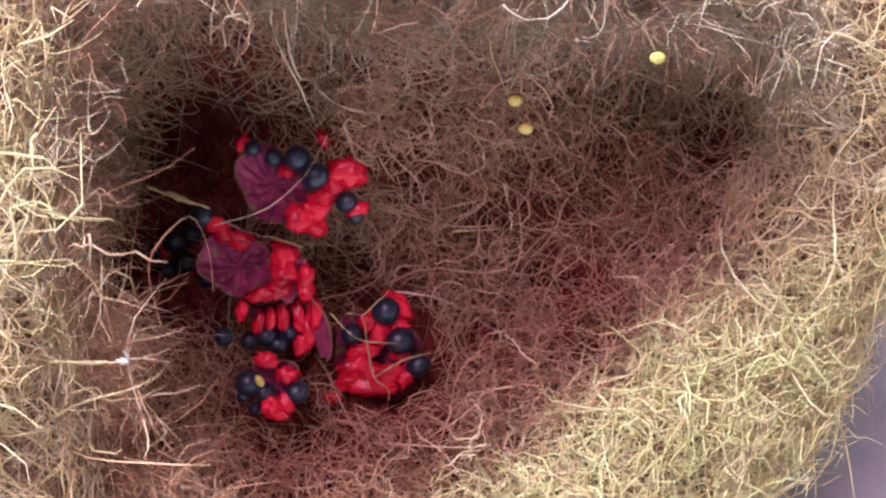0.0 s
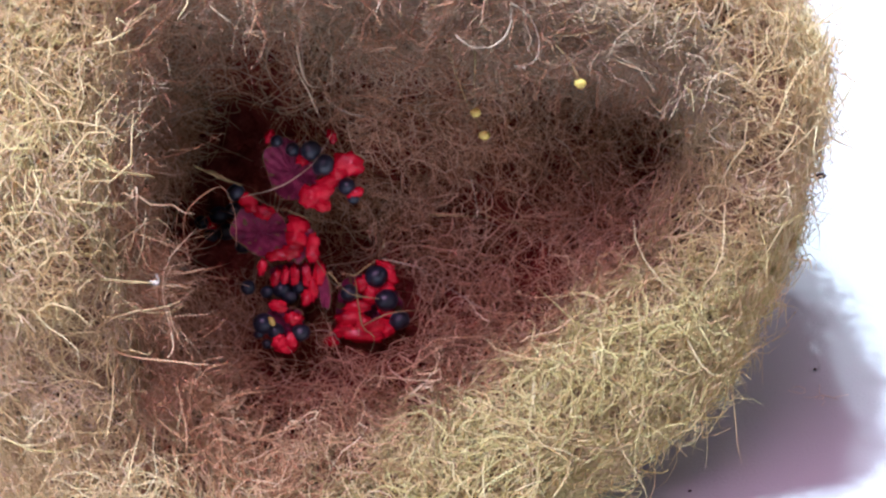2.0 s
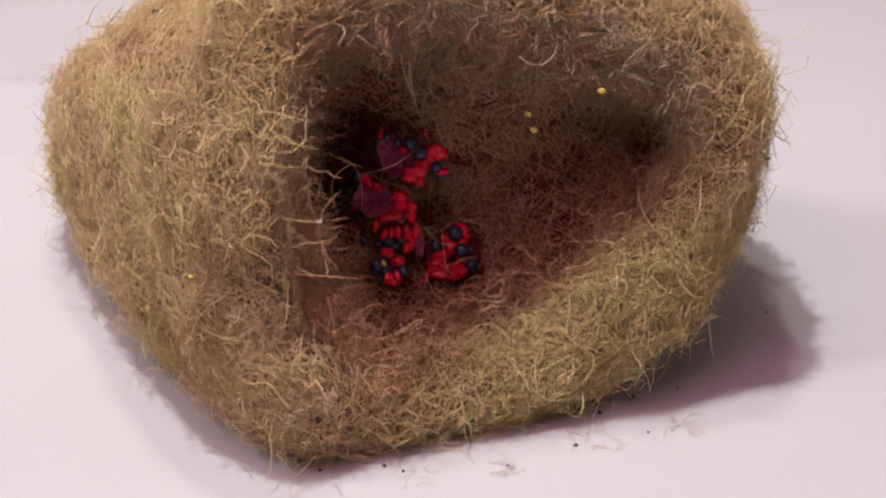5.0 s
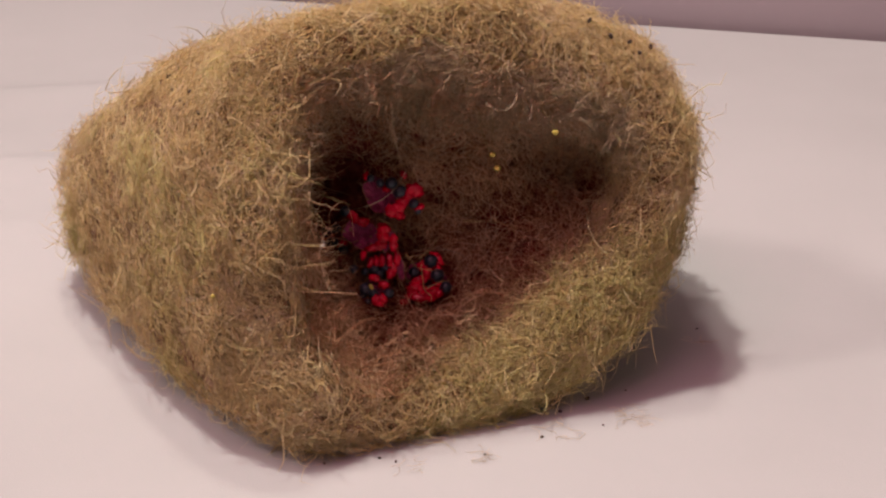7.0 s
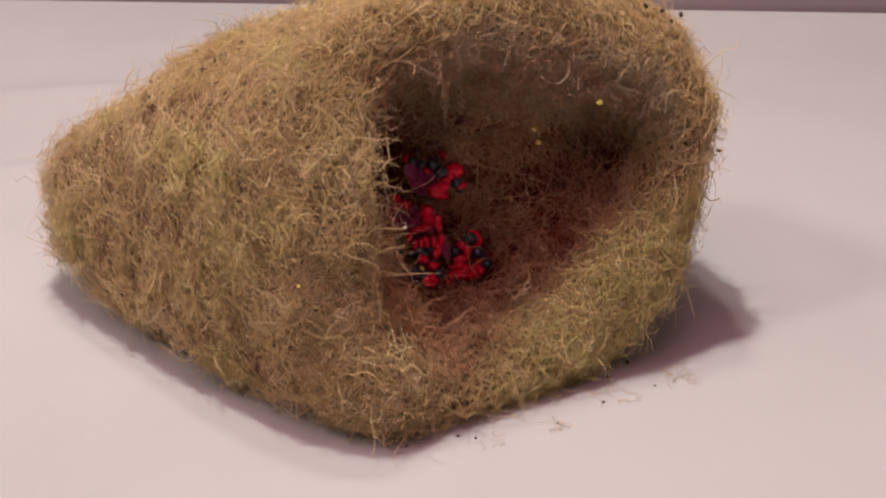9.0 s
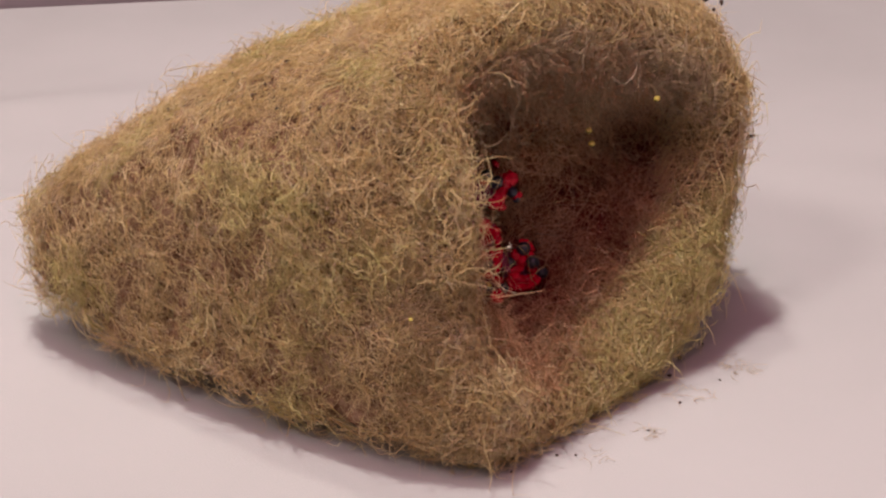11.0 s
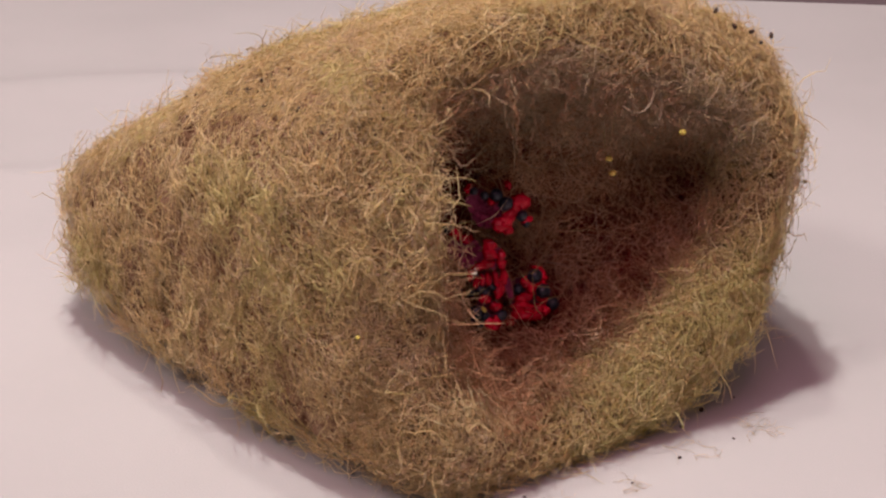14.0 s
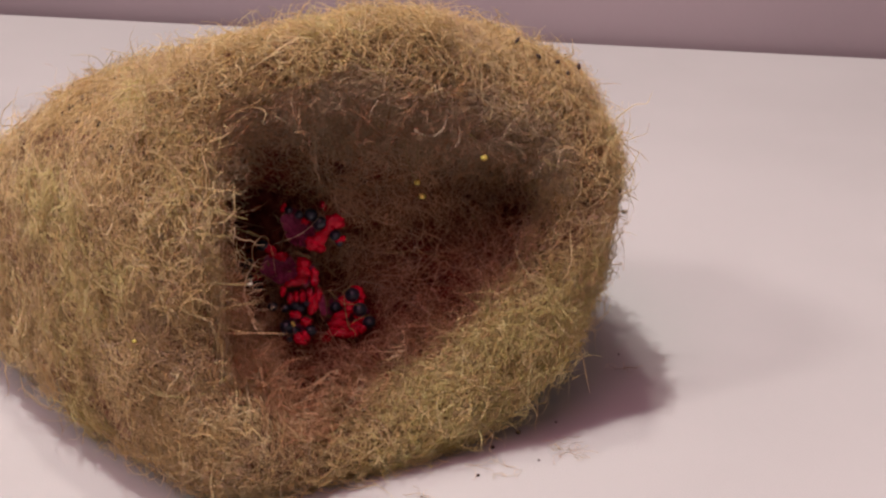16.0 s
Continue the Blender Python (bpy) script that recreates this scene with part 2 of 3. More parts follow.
def polar(points):
    u = np.array([p[0] * MW - CU for p in points])
    z = np.array([p[1] / 1000 - CZ for p in points])
    a, r = np.arctan2(z, u) % (2 * np.pi), np.hypot(u, z)
    o = np.argsort(a)
    a, r = a[o], r[o]
    got = np.interp(PHI, np.r_[a - 2 * np.pi, a, a + 2 * np.pi], np.r_[r, r, r])
    k = np.array([1, 2, 3, 2, 1]) / 9
    return sum(k[i] * np.roll(got, i - 2) for i in range(5))


R_OUT, R_LIP = polar(OUTLINE), polar(LIP)


def smooth(a, b, x):
    t = np.clip((x - a) / (b - a), 0, 1)
    return t * t * (3 - 2 * t)


def keyed(keys, s):
    ks = [k[0] for k in keys]
    return np.array([np.interp(s, ks, [k[1][i] for k in keys]) for i in range(len(keys[0][1]))])


LEFT = [(0, (-0.070, -0.066)), (0.08, (-0.094, -0.056)), (0.2, (-0.117, -0.040)), (0.35, (-0.142, -0.006)), (0.5, (-0.162, 0.026)), (0.7, (-0.190, 0.068)),
        (0.85, (-0.212, 0.102)), (0.95, (-0.225, 0.136)), (1.0, (-0.228, 0.162))]
RIGHT = [(0, (0.114, 0.043)), (0.08, (0.117, 0.072)), (0.2, (0.119, 0.125)), (0.35, (0.102, 0.172)), (0.5, (0.044, 0.195)), (0.7, (-0.074, 0.198)),
         (0.85, (-0.147, 0.194)), (0.95, (-0.188, 0.186)), (1.0, (-0.208, 0.169))]
HEIGHT = [(0, (0.195, 0.002)), (0.2, (0.190, 0.0)), (0.35, (0.181, 0.0)), (0.5, (0.167, 0.0)), (0.7, (0.133, 0.004)), (0.85, (0.105, 0.014)),
          (0.95, (0.084, 0.024)), (1.0, (0.070, 0.036))]


def lump(p, amount=0.004, scale=22):
    return amount * noise.noise(Vector((p[0] * scale, p[1] * scale, p[2] * scale))) + 1.4 * amount * noise.noise(Vector((p[0] * 75, p[1] * 75, p[2] * 75)))


def mouth_point(u, z, out=0.0):
    """A place by its run along the mouth, its height and how far it stands out of the mouth's plane."""
    back = 0.026 * smooth(0.125, 0.195, z)
    chin = smooth(0.08, 0.03, z) * (0.005 + 0.006 * smooth(0.45, 0.80, u / MW)) * (0.5 + 0.5 * smooth(0.0, 0.02, z))
    fold_in = 0.010 * smooth(0.22, 0.02, u / MW) * smooth(0.03, 0.07, z)
    q = MOUTH_L + MD * u + MN * (out - back - fold_in + chin)
    return np.array([q[0], q[1], z])


def outer_ring(s):
    l, r, (top, low) = keyed(LEFT, s), keyed(RIGHT, s), keyed(HEIGHT, s)
    mid, half = (l + r) / 2, (r - l) / 2
    zc = low + (top - low) * 0.42
    c, d = np.cos(PHI), np.sin(PHI)
    e = np.where(d < 0, np.where(c < 0, 2 / (8.0 - 4.5 * s), 2 / 2.4), np.where(c < 0, 2 / 4.2, 2 / 1.72))
    x = np.sign(c) * np.abs(c) ** e
    h = np.sign(d) * np.abs(d) ** e
    ring = np.stack([mid[0] + half[0] * x, mid[1] + half[1] * x, zc + np.where(h > 0, (top - zc) * h, (zc - low) * h)], -1)
    if s < 0.45:
        first = np.array([mouth_point(CU + rr * math.cos(a), max(0.001, CZ + rr * math.sin(a))) for a, rr in zip(PHI, R_OUT)])
        share = ((1 + np.clip(1.25 * c, -1, 1)) / 2)[:, None]      # how far each point follows the right side rather than the left
        shift = np.pad((keyed(LEFT, s) - keyed(LEFT, 0)) * (1 - share) + (keyed(RIGHT, s) - keyed(RIGHT, 0)) * share, ((0, 0), (0, 1)))
        k = (1 - np.where((np.sin(PHI) < -0.3) & (np.cos(PHI) < 0.35), smooth(0.0, 0.16, s), np.where(np.cos(PHI) < -0.25, smooth(0.0, 0.18, s), smooth(0.0, 0.28, s))))
        k = sum(np.roll(k, i) for i in range(-6, 7))[:, None] / 13
        ring = k * (first + shift) + (1 - k) * ring
    return ring


def nest_rings():
    rings = []
    # cavity, from its back to the lip
    depth_at = 0.056 + 0.030 * smooth(0.60, 0.15, (CU + 0.6 * R_LIP * np.cos(PHI)) / MW)
    depth_at = depth_at + 0.032 * np.exp(-((PHI - 3.2) / 0.5) ** 2)
    # the wall slopes gently under the brow and at the lower left, and is steep and undercut on both sides
    gentle = 1 - np.exp(-((((PHI - 5.85 + np.pi) % (2 * np.pi)) - np.pi) / 1.1) ** 4) - 0.62 * np.exp(-((PHI - 2.72) / 0.52) ** 4)
    wall_q = (0.0, 0.0, 0.02, 0.05, 0.10, 0.20, 0.35, 0.52, 0.70, 0.86, 0.96)
    wall_k = (0.01, 0.14, 0.30, 0.48, 0.65, 0.82, 0.96, 1.04, 1.05, 1.03, 1.0)
    soft_k = (0.01, 0.14, 0.28, 0.42, 0.54, 0.65, 0.75, 0.83, 0.90, 0.955, 1.0)
    for at in np.linspace(0, 10, 27):
        q, k, k2 = (np.interp(at, range(11), some) for some in (wall_q, wall_k, soft_k))
        kk = k + (k2 - k) * gentle
        qq = q + (0.97 * k2 ** 2.2 - q) * gentle
        dd = (0.066 + (depth_at - 0.066) * smooth(0, 0.6, kk)) * (1 - qq)
        u, z = CU + kk * R_LIP * np.cos(PHI), CZ + kk * R_LIP * np.sin(PHI)
        dd = dd + 0.022 * np.exp(-((u - 0.38 * MW) / 0.036) ** 2 - ((z - 0.064) / 0.026) ** 2)
        dd = dd + 0.020 * np.exp(-((u - 0.83 * MW) / 0.022) ** 2 - ((z - 0.104) / 0.028) ** 2)     # a hollow behind the right side, dug deeper to strengthen the lip's shade
        dd = dd + 0.050 * np.exp(-((u - 0.21 * MW) / 0.017) ** 2 - ((z - 0.092) / 0.017) ** 2)      # the dark hole beside the pods
        rings.append(np.array([mouth_point(a, b, -c) for a, b, c in zip(u, z, dd)]))
    n_in = len(rings)
    for k, out in ((0.25, 0.003), (0.6, 0.005)):
        rr = R_LIP * (1 - k) + R_OUT * k
        rings.append(np.array([mouth_point(CU + r * math.cos(a), CZ + r * math.sin(a), out) for a, r in zip(PHI, rr)]))
    n_rim = len(rings)
    for s in (*np.linspace(0, 0.9, 37), 0.92, 0.94, 0.96, 0.98, 1.0):
        rings.append(outer_ring(s))
    tip = rings[-1].mean(0)
    for k in (0.6, 0.25, 0.02):
        rings.append(tip + (outer_ring(1.0) - tip) * k + np.array([-0.006, 0.008, 0]) * (1 - k))
    return np.array(rings), n_in, n_rim


RINGS, N_IN, N_RIM = nest_rings()
flat = RINGS.reshape(-1, 3).copy()
dn = np.gradient(RINGS, axis=0)
dp = np.roll(RINGS, -1, 1) - np.roll(RINGS, 1, 1)
NORMALS = np.cross(dn, dp)
NORMALS /= np.linalg.norm(NORMALS, axis=2, keepdims=True) + 1e-12
LUMPS = np.array([lump(p) for p in flat]).reshape(RINGS.shape[:2]) * (0.25 + 0.75 * smooth(0.0, 0.035, RINGS[:, :, 2]))
FINE = np.array([noise.noise(Vector(p * 85)) + 0.7 * noise.noise(Vector(p * 48) + Vector((2, 9, 4))) for p in flat]).reshape(LUMPS.shape)
at_rim = np.exp(-((np.arange(len(RINGS)) - N_IN) / 5.0) ** 2)[:, None]
LUMPS = LUMPS + 0.0032 * FINE * smooth(0.004, 0.03, RINGS[:, :, 2]) * (1 - 0.85 * at_rim)
RINGS = RINGS + NORMALS * LUMPS[:, :, None]
RINGS = RINGS - NORMALS * (0.0022 * smooth(N_RIM, N_RIM + 8, np.arange(len(RINGS))))[:, None, None]
RINGS[:, :, 2] = np.maximum(RINGS[:, :, 2], 0.002)

nest = thing("nest", (-0.05, 0.05, 0.0), "lopsided pouch-shaped nest of matted tan plant fibres on white cloth", "nest")


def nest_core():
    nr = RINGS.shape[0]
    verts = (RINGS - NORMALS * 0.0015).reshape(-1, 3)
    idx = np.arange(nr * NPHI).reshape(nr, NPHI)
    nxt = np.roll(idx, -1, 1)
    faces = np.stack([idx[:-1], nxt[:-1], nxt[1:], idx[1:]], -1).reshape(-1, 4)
    # inside split off to take the felt that is darkened for shade
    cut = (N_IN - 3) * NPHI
    mesh_object("felted_wall", verts, faces[cut:].tolist(), CORE, nest, True, "dense tan felted wall under the loose fibres, dark tones painted for shaded gaps")
    mesh_object("shade_dark_lining", verts, faces[:cut].tolist(), DEEP, nest, True, "red-brown felted inside of the hollow, coloured darker to stand for its shade")


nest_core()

# ---- the nest: fibres ----
QUAD_A = np.stack([RINGS[:-1], np.roll(RINGS, -1, 1)[:-1], np.roll(RINGS, -1, 1)[1:], RINGS[1:]], 2)    # rings x phi x 4 x 3
QUAD_N = (NORMALS[:-1] + NORMALS[1:]) / 2
QUAD_AREA = 0.5 * np.linalg.norm(np.cross(QUAD_A[:, :, 2] - QUAD_A[:, :, 0], QUAD_A[:, :, 3] - QUAD_A[:, :, 1]), axis=2)


def scatter(count, weight):
    """Places and normals on the nest's skin. weight: rings x phi."""
    w = (QUAD_AREA * weight).ravel()
    pick = rng.choice(len(w), count, p=w / w.sum())
    i, j = np.divmod(pick, NPHI)
    a, b = rng.random((2, count, 1))
    q = QUAD_A[i, j]
    p = (q[:, 0] * (1 - a) + q[:, 1] * a) * (1 - b) + (q[:, 3] * (1 - a) + q[:, 2] * a) * b
    return p, QUAD_N[i, j], i, j


def fibres(count, weight, length, thick, lift, curl, bend, points=8, fuzz=0.15, tuft=1):
    """Curled fibres lying on the skin. curl: how much they turn in the skin; bend: how they follow its rounding."""
    heads = -(-count // tuft)
    p, n, i, j = scatter(heads, weight)
    t = rng.normal(size=(heads, 3))
    t -= n * (t * n).sum(1, keepdims=True)
    t /= np.linalg.norm(t, axis=1, keepdims=True)
    if tuft > 1:                                   # fibres of one tuft leave about the same spot in about the same way
        p, n, t = (np.repeat(some, tuft, 0)[:count] for some in (p, n, t))
        t = t + rng.normal(size=t.shape) * 0.55
        t -= n * (t * n).sum(1, keepdims=True)
        t /= np.linalg.norm(t, axis=1, keepdims=True)
        p = p + np.cross(n, t) * rng.normal(size=(count, 1)) * 0.0016 + t * rng.normal(size=(count, 1)) * 0.004
    b = np.cross(n, t)
    ln = length[0] + (length[1] - length[0]) * rng.random(count) ** 1.6
    k = np.linspace(-0.5, 0.5, points)
    turn = (rng.normal(size=(count, 1)) * curl) * k + rng.normal(size=(count, 1)) * curl * 0.55 * np.sin(k * 8.5 + rng.random((count, 1)) * 6.28)
    tilt = rng.normal(size=(count, 1)) * fuzz + rng.normal(size=(count, 1)) * fuzz * 2.0 * np.sin(k * 5 + rng.random((count, 1)) * 6.28) * 0.5 - bend * k * ln[:, None]
    step = (ln / (points - 1))[:, None, None]
    d = (t[:, None] * np.cos(turn)[:, :, None] + b[:, None] * np.sin(turn)[:, :, None]) * np.cos(tilt)[:, :, None] + n[:, None] * np.sin(tilt)[:, :, None]
    path = np.cumsum(d * step, axis=1)
    path -= path[:, points // 2][:, None]
    h = lift[0] + (lift[1] - lift[0]) * rng.random(count) ** 2
    path += (p + n * h[:, None])[:, None]
    path[:, :, 2] = np.maximum(path[:, :, 2], 0.0012)
    r = (thick[0] + (thick[1] - thick[0]) * rng.random(count) ** 2)[:, None] * (1 - 0.75 * np.abs(2 * k) ** 3)[None]
    return path, r


NR = QUAD_AREA.shape[0]
ring_no = np.arange(NR)[:, None] * np.ones((1, NPHI))
cav = (ring_no < N_IN - 1) * 1.0
rim = ((ring_no >= N_IN - 6) & (ring_no <= N_RIM + 4)) * 1.0
body = (ring_no >= N_RIM - 1) * 1.0
qc = QUAD_A.mean(2)
under = smooth(0.004, 0.02, qc[:, :, 2]) * 0.85 + 0.15
away = 0.35 + 0.65 * smooth(0.35, -0.2, QUAD_N[:, :, 0] * 0.45 + QUAD_N[:, :, 1] * 0.85 - QUAD_N[:, :, 2] * 0.6)
top = smooth(0.10, 0.17, qc[:, :, 2])
patch = np.array([noise.noise(Vector(p * 18) + Vector((3, 7, 1))) for p in qc.reshape(-1, 3)]).reshape(NR, NPHI)
green_patch = smooth(0.05, 0.4, patch)
lower_lip = ((ring_no >= N_IN - 3) & (ring_no <= N_RIM + 6)) * smooth(0.10, 0.05, qc[:, :, 2]) * smooth(-0.03, 0.02, qc[:, :, 0])
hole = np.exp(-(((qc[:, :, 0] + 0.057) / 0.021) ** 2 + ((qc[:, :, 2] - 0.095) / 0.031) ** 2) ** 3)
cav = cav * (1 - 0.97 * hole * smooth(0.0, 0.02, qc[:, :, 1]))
clump = np.array([noise.noise(Vector(p * 95)) + 0.6 * noise.noise(Vector(p * 45) + Vector((5, 1, 2))) for p in qc.reshape(-1, 3)]).reshape(NR, NPHI)
clump = 0.22 + smooth(-0.35, 0.35, clump)
high = smooth(-0.1, 0.6, (FINE[:-1] + FINE[1:]) / 2)           # the tops of the small tufts
fluffy = smooth(-0.05, 0.35, np.array([noise.noise(Vector(p * 30) + Vector((8, 2, 6))) for p in qc.reshape(-1, 3)]).reshape(NR, NPHI))
cav, body = cav * (0.12 + clump), body * clump
ceil_in = cav * smooth(0.11, 0.15, qc[:, :, 2])


EYE_R, EYE_U, EYE_C = Vector((0.998, 0.066, -0.018)), Vector((-0.017, 0.495, 0.869)), Vector((0.066, -0.866, 0.495))
POD_ROOM = (((-0.032, 0.0225, 0.0989), 0.0155, 0.0125), ((-0.0420, 0.0180, 0.0804), 0.0140, 0.0125), ((-0.0350, 0.0138, 0.0680), 0.0105, 0.0090),
            ((-0.0365, 0.0048, 0.0585), 0.0062, 0.0075), ((-0.0131, 0.0210, 0.0576), 0.0125, 0.0135), ((-0.0610, 0.0285, 0.0760), 0.0130, 0.0120), ((-0.0540, 0.0280, 0.0990), 0.0120, 0.0130))


def beside_pods(path):
    """Which fibres leave room for the pods: nearly all of those that would lie over one are gone."""
    lies = np.zeros(len(path), bool)
    for place, wide, high in POD_ROOM:
        d = path - np.array(place)
        a, b, c = (d @ np.array(axis) for axis in (EYE_R, EYE_U, EYE_C))
        lies |= (((a / wide) ** 2 + (b / high) ** 2 < 1) & (c > -0.006) & (c < 0.035)).any(1)
    return ~lies | (rng.random(len(path)) < 0.02)


def mat_of(name, count, weight, length, thick, lift, curl, bend, mat, label, **more):
    path, r = fibres(count, weight, length, thick, lift, curl, bend, **more)
    keep = beside_pods(path)
    path, r = path[keep], r[keep]
    return tube_object(name, path, r, mat, nest, label)


# fibres thinned here so the dark lining imitates the lip's shade
side_shade = np.exp(-((qc[:, :, 0] - 0.086) / 0.026) ** 2 - ((qc[:, :, 2] - 0.104) / 0.03) ** 2)
mat_of("felt_mat", 2500, body * under * away, (0.006, 0.024), (0.00009, 0.00020), (-0.001, 0.002), 3.0, 9, UNDER, "fine brown felted fibres under the loose ones", points=6, fuzz=0.25)
mat_of("outer_mat", 9500, body * under * away, (0.014, 0.042), (0.00009, 0.00025), (-0.0003, 0.0055), 3.1, 9, STRAW, "matted tan plant fibres", points=7, fuzz=0.30, tuft=7)
# extra gold on the top rim brightens it by colour, as if lit
mat_of("golden_mat", 5000, body * under * away * (0.2 + top) * (0.3 + smooth(0.1, -0.3, patch)) + 0.7 * rim * top, (0.012, 0.038), (0.00009, 0.00025), (0.0, 0.0055), 2.9, 9, GOLD, "golden dry fibres near the crown, more on the top rim to make it look lit", points=7, fuzz=0.30, tuft=6)
mat_of("green_mat", 4300, body * under * away * (0.02 + green_patch) + 0.3 * lower_lip, (0.014, 0.042), (0.00010, 0.00026), (0.0, 0.006), 3.0, 8, GREEN, "yellow-green moss-like fibres", points=7, fuzz=0.34, tuft=5)
mat_of("rim_mat", 6000, rim, (0.008, 0.030), (0.00008, 0.00022), (0.0, 0.004), 2.8, 12, STRAW, "loose tan fibres along the mouth", points=7, fuzz=0.32, tuft=5)
mat_of("lining_mat", 5600, cav * (1 - 0.5 * side_shade), (0.018, 0.060), (0.00008, 0.00022), (0.0, 0.011), 3.8, -9, INNER, "brown tangled lining fibres", points=10, fuzz=0.45, tuft=4)
mat_of("grey_mat", 1800, ceil_in, (0.015, 0.052), (0.00011, 0.00024), (0.001, 0.014), 3.0, -8, GREY, "grey-brown hair-like fibres under the brow", points=10, fuzz=0.4, tuft=3)
fold = cav * smooth(0.30, 0.16, ((qc[:, :, :2] - MOUTH_L) @ MD) / MW) * smooth(0.125, 0.09, qc[:, :, 2])
mat_of("fold_mat", 2600, fold + 0.02 * cav, (0.014, 0.046), (0.00008, 0.00022), (0.001, 0.016), 2.4, -6, INNER, "soft brown fibres inside the sheltered fold of the mouth", points=8, fuzz=0.45, tuft=4)
mat_of("lace_mat", 2900, cav * (0.3 + clump) * (1 - 0.65 * side_shade), (0.016, 0.052), (0.00011, 0.00028), (0.003, 0.017), 3.0, -9, LACE, "light brown tangled strands standing off the lining", points=10, fuzz=0.45, tuft=3)
mat_of("stray_fuzz", 6000, body * under + rim, (0.006, 0.019), (0.00004, 0.00008), (0.001, 0.005), 4.6, -2, STRAW, "stray fibres standing off the nest", points=5, fuzz=0.55)
mat_of("fine_wool", 3000, body * under * away + rim + 0.8 * cav, (0.005, 0.016), (0.00004, 0.00009), (0.001, 0.007), 3.6, 0, STRAW, "fine pale wool between the fibres", points=5, fuzz=0.7)
mat_of("bright_strand_mat", 4600, body * under * away * (0.25 + high) + rim, (0.018, 0.055), (0.00013, 0.00031), (0.0018, 0.0060), 4.4, 10, GOLD, "bright curled strands over the mat", points=9, fuzz=0.22, tuft=2)
mat_of("combed_wool", 3500, body * under * away * (0.3 + fluffy) + 0.6 * rim, (0.014, 0.040), (0.00005, 0.00012), (0.001, 0.008), 1.8, 7, FLUFF, "long fine pale wool drawn out over the mat", points=8, fuzz=0.3, tuft=7)
brow = ((ring_no >= N_IN - 17) & (ring_no < N_IN)) * smooth(0.112, 0.140, qc[:, :, 2]) * smooth(-0.05, -0.02, qc[:, :, 0]) * (0.2 + clump)
mat_of("brow_fringe", 4200, brow, (0.012, 0.042), (0.00008, 0.00021), (0.001, 0.014), 3.0, -8, GREY, "soft grey-brown fringe hanging under the brow", points=7, fuzz=0.5, tuft=4)
mat_of("fluff_mat", 6000, (body * under * away + 0.5 * rim) * (0.03 + high) * (0.15 + fluffy), (0.008, 0.024), (0.00007, 0.00020), (0.001, 0.0065), 3.4, 6, FLUFF, "pale fluffy fibres on the raised tufts", points=6, fuzz=0.45, tuft=6)
mat_of("curl_mat", 4600, body * under * away * (0.15 + high) + 0.8 * rim, (0.026, 0.066), (0.00014, 0.00032), (0.0018, 0.0058), 5.0, 10, STRAW, "long curled straw-coloured strands lying loose over the mat", points=10, fuzz=0.25)
mat_of("moss_strand_mat", 2200, body * under * away * green_patch * (0.2 + high) + 0.4 * lower_lip, (0.016, 0.050), (0.00012, 0.00030), (0.002, 0.0065), 4.0, 9, GREEN, "yellow-green curled strands in patches", points=9, fuzz=0.22, tuft=2)
mat_of("lip_mat", 2600, lower_lip * (0.2 + clump) + 0.01 * rim, (0.020, 0.055), (0.00011, 0.00027), (0.001, 0.007), 3.4, 9, GREEN, "long pale strands over the lower lip", points=10, fuzz=0.26, tuft=2)

# ---- the nest: single strands ----


def spline(points, count):
    """A smooth run through a few points."""
    p = np.array(points, float)
    if len(p) == 2:
        p = np.array([p[0], (p[0] + p[1]) / 2, p[1]])
    ext = np.vstack([2 * p[0] - p[1], p, 2 * p[-1] - p[-2]])
    out = []
    for t in np.linspace(0, len(p) - 1 - 1e-6, count):
        i, f = int(t), t - int(t)
        a, b, c, d = ext[i], ext[i + 1], ext[i + 2], ext[i + 3]
        out.append(0.5 * (2 * b + (c - a) * f + (2 * a - 5 * b + 4 * c - d) * f ** 2 + (3 * b - a - 3 * c + d) * f ** 3))
    return np.array(out)


def strand(name, points, radius, mat, parent=nest, count=18):
    radius *= 0.52
    path = spline(points, count)
    path += rng.normal(size=path.shape) * radius * 0.25
    k = np.linspace(0, 1, count)
    r = radius * (0.75 + 0.35 * np.sin(k * 9 + rng.random() * 6)) * (1 - 0.5 * k ** 4)
    ob = tube_object(name, path[None], r[None], mat, parent, "", 6, "")
    return ob


strand("seedling_stem", [(0.0424, 0.0027, 0.152), (0.0459, 0.0048, 0.1473), (0.0491, 0.0066, 0.1402)], 0.00035, STALK)
strand("seedling_stem", [(0.013, 0.0039, 0.1511), (0.0146, 0.0095, 0.1376), (0.0182, 0.0163, 0.1243), (0.021, 0.0179, 0.1179)], 0.00032, STALK)
strand("seedling_stem", [(0.019, 0.0075, 0.1571), (0.0192, 0.0122, 0.1429), (0.0181, 0.0162, 0.1255)], 0.00032, STALK)
strand("pale_strand", [(0.0173, -0.0121, 0.1589), (0.022, -0.0117, 0.1557), (0.0279, -0.0082, 0.1555), (0.0313, -0.0074, 0.1605), (0.0312, -0.0063, 0.1666)], 0.00050, PALE)
strand("pale_strand", [(0.0312, -0.0063, 0.1666), (0.0356, -0.0013, 0.1612), (0.0379, 0.0024, 0.153), (0.0368, 0.0029, 0.1467), (0.0317, -0.0001, 0.1463)], 0.00042, PALE)
strand("pale_strand", [(0.0317, -0.0001, 0.1463), (0.0348, 0.0017, 0.1451)], 0.00035, PALE)
strand("grey_strand", [(-0.0286, -0.0125, 0.1575), (-0.029, -0.007, 0.1492), (-0.0259, 0.0041, 0.132), (-0.0244, 0.0132, 0.119)], 0.00050, GREY)
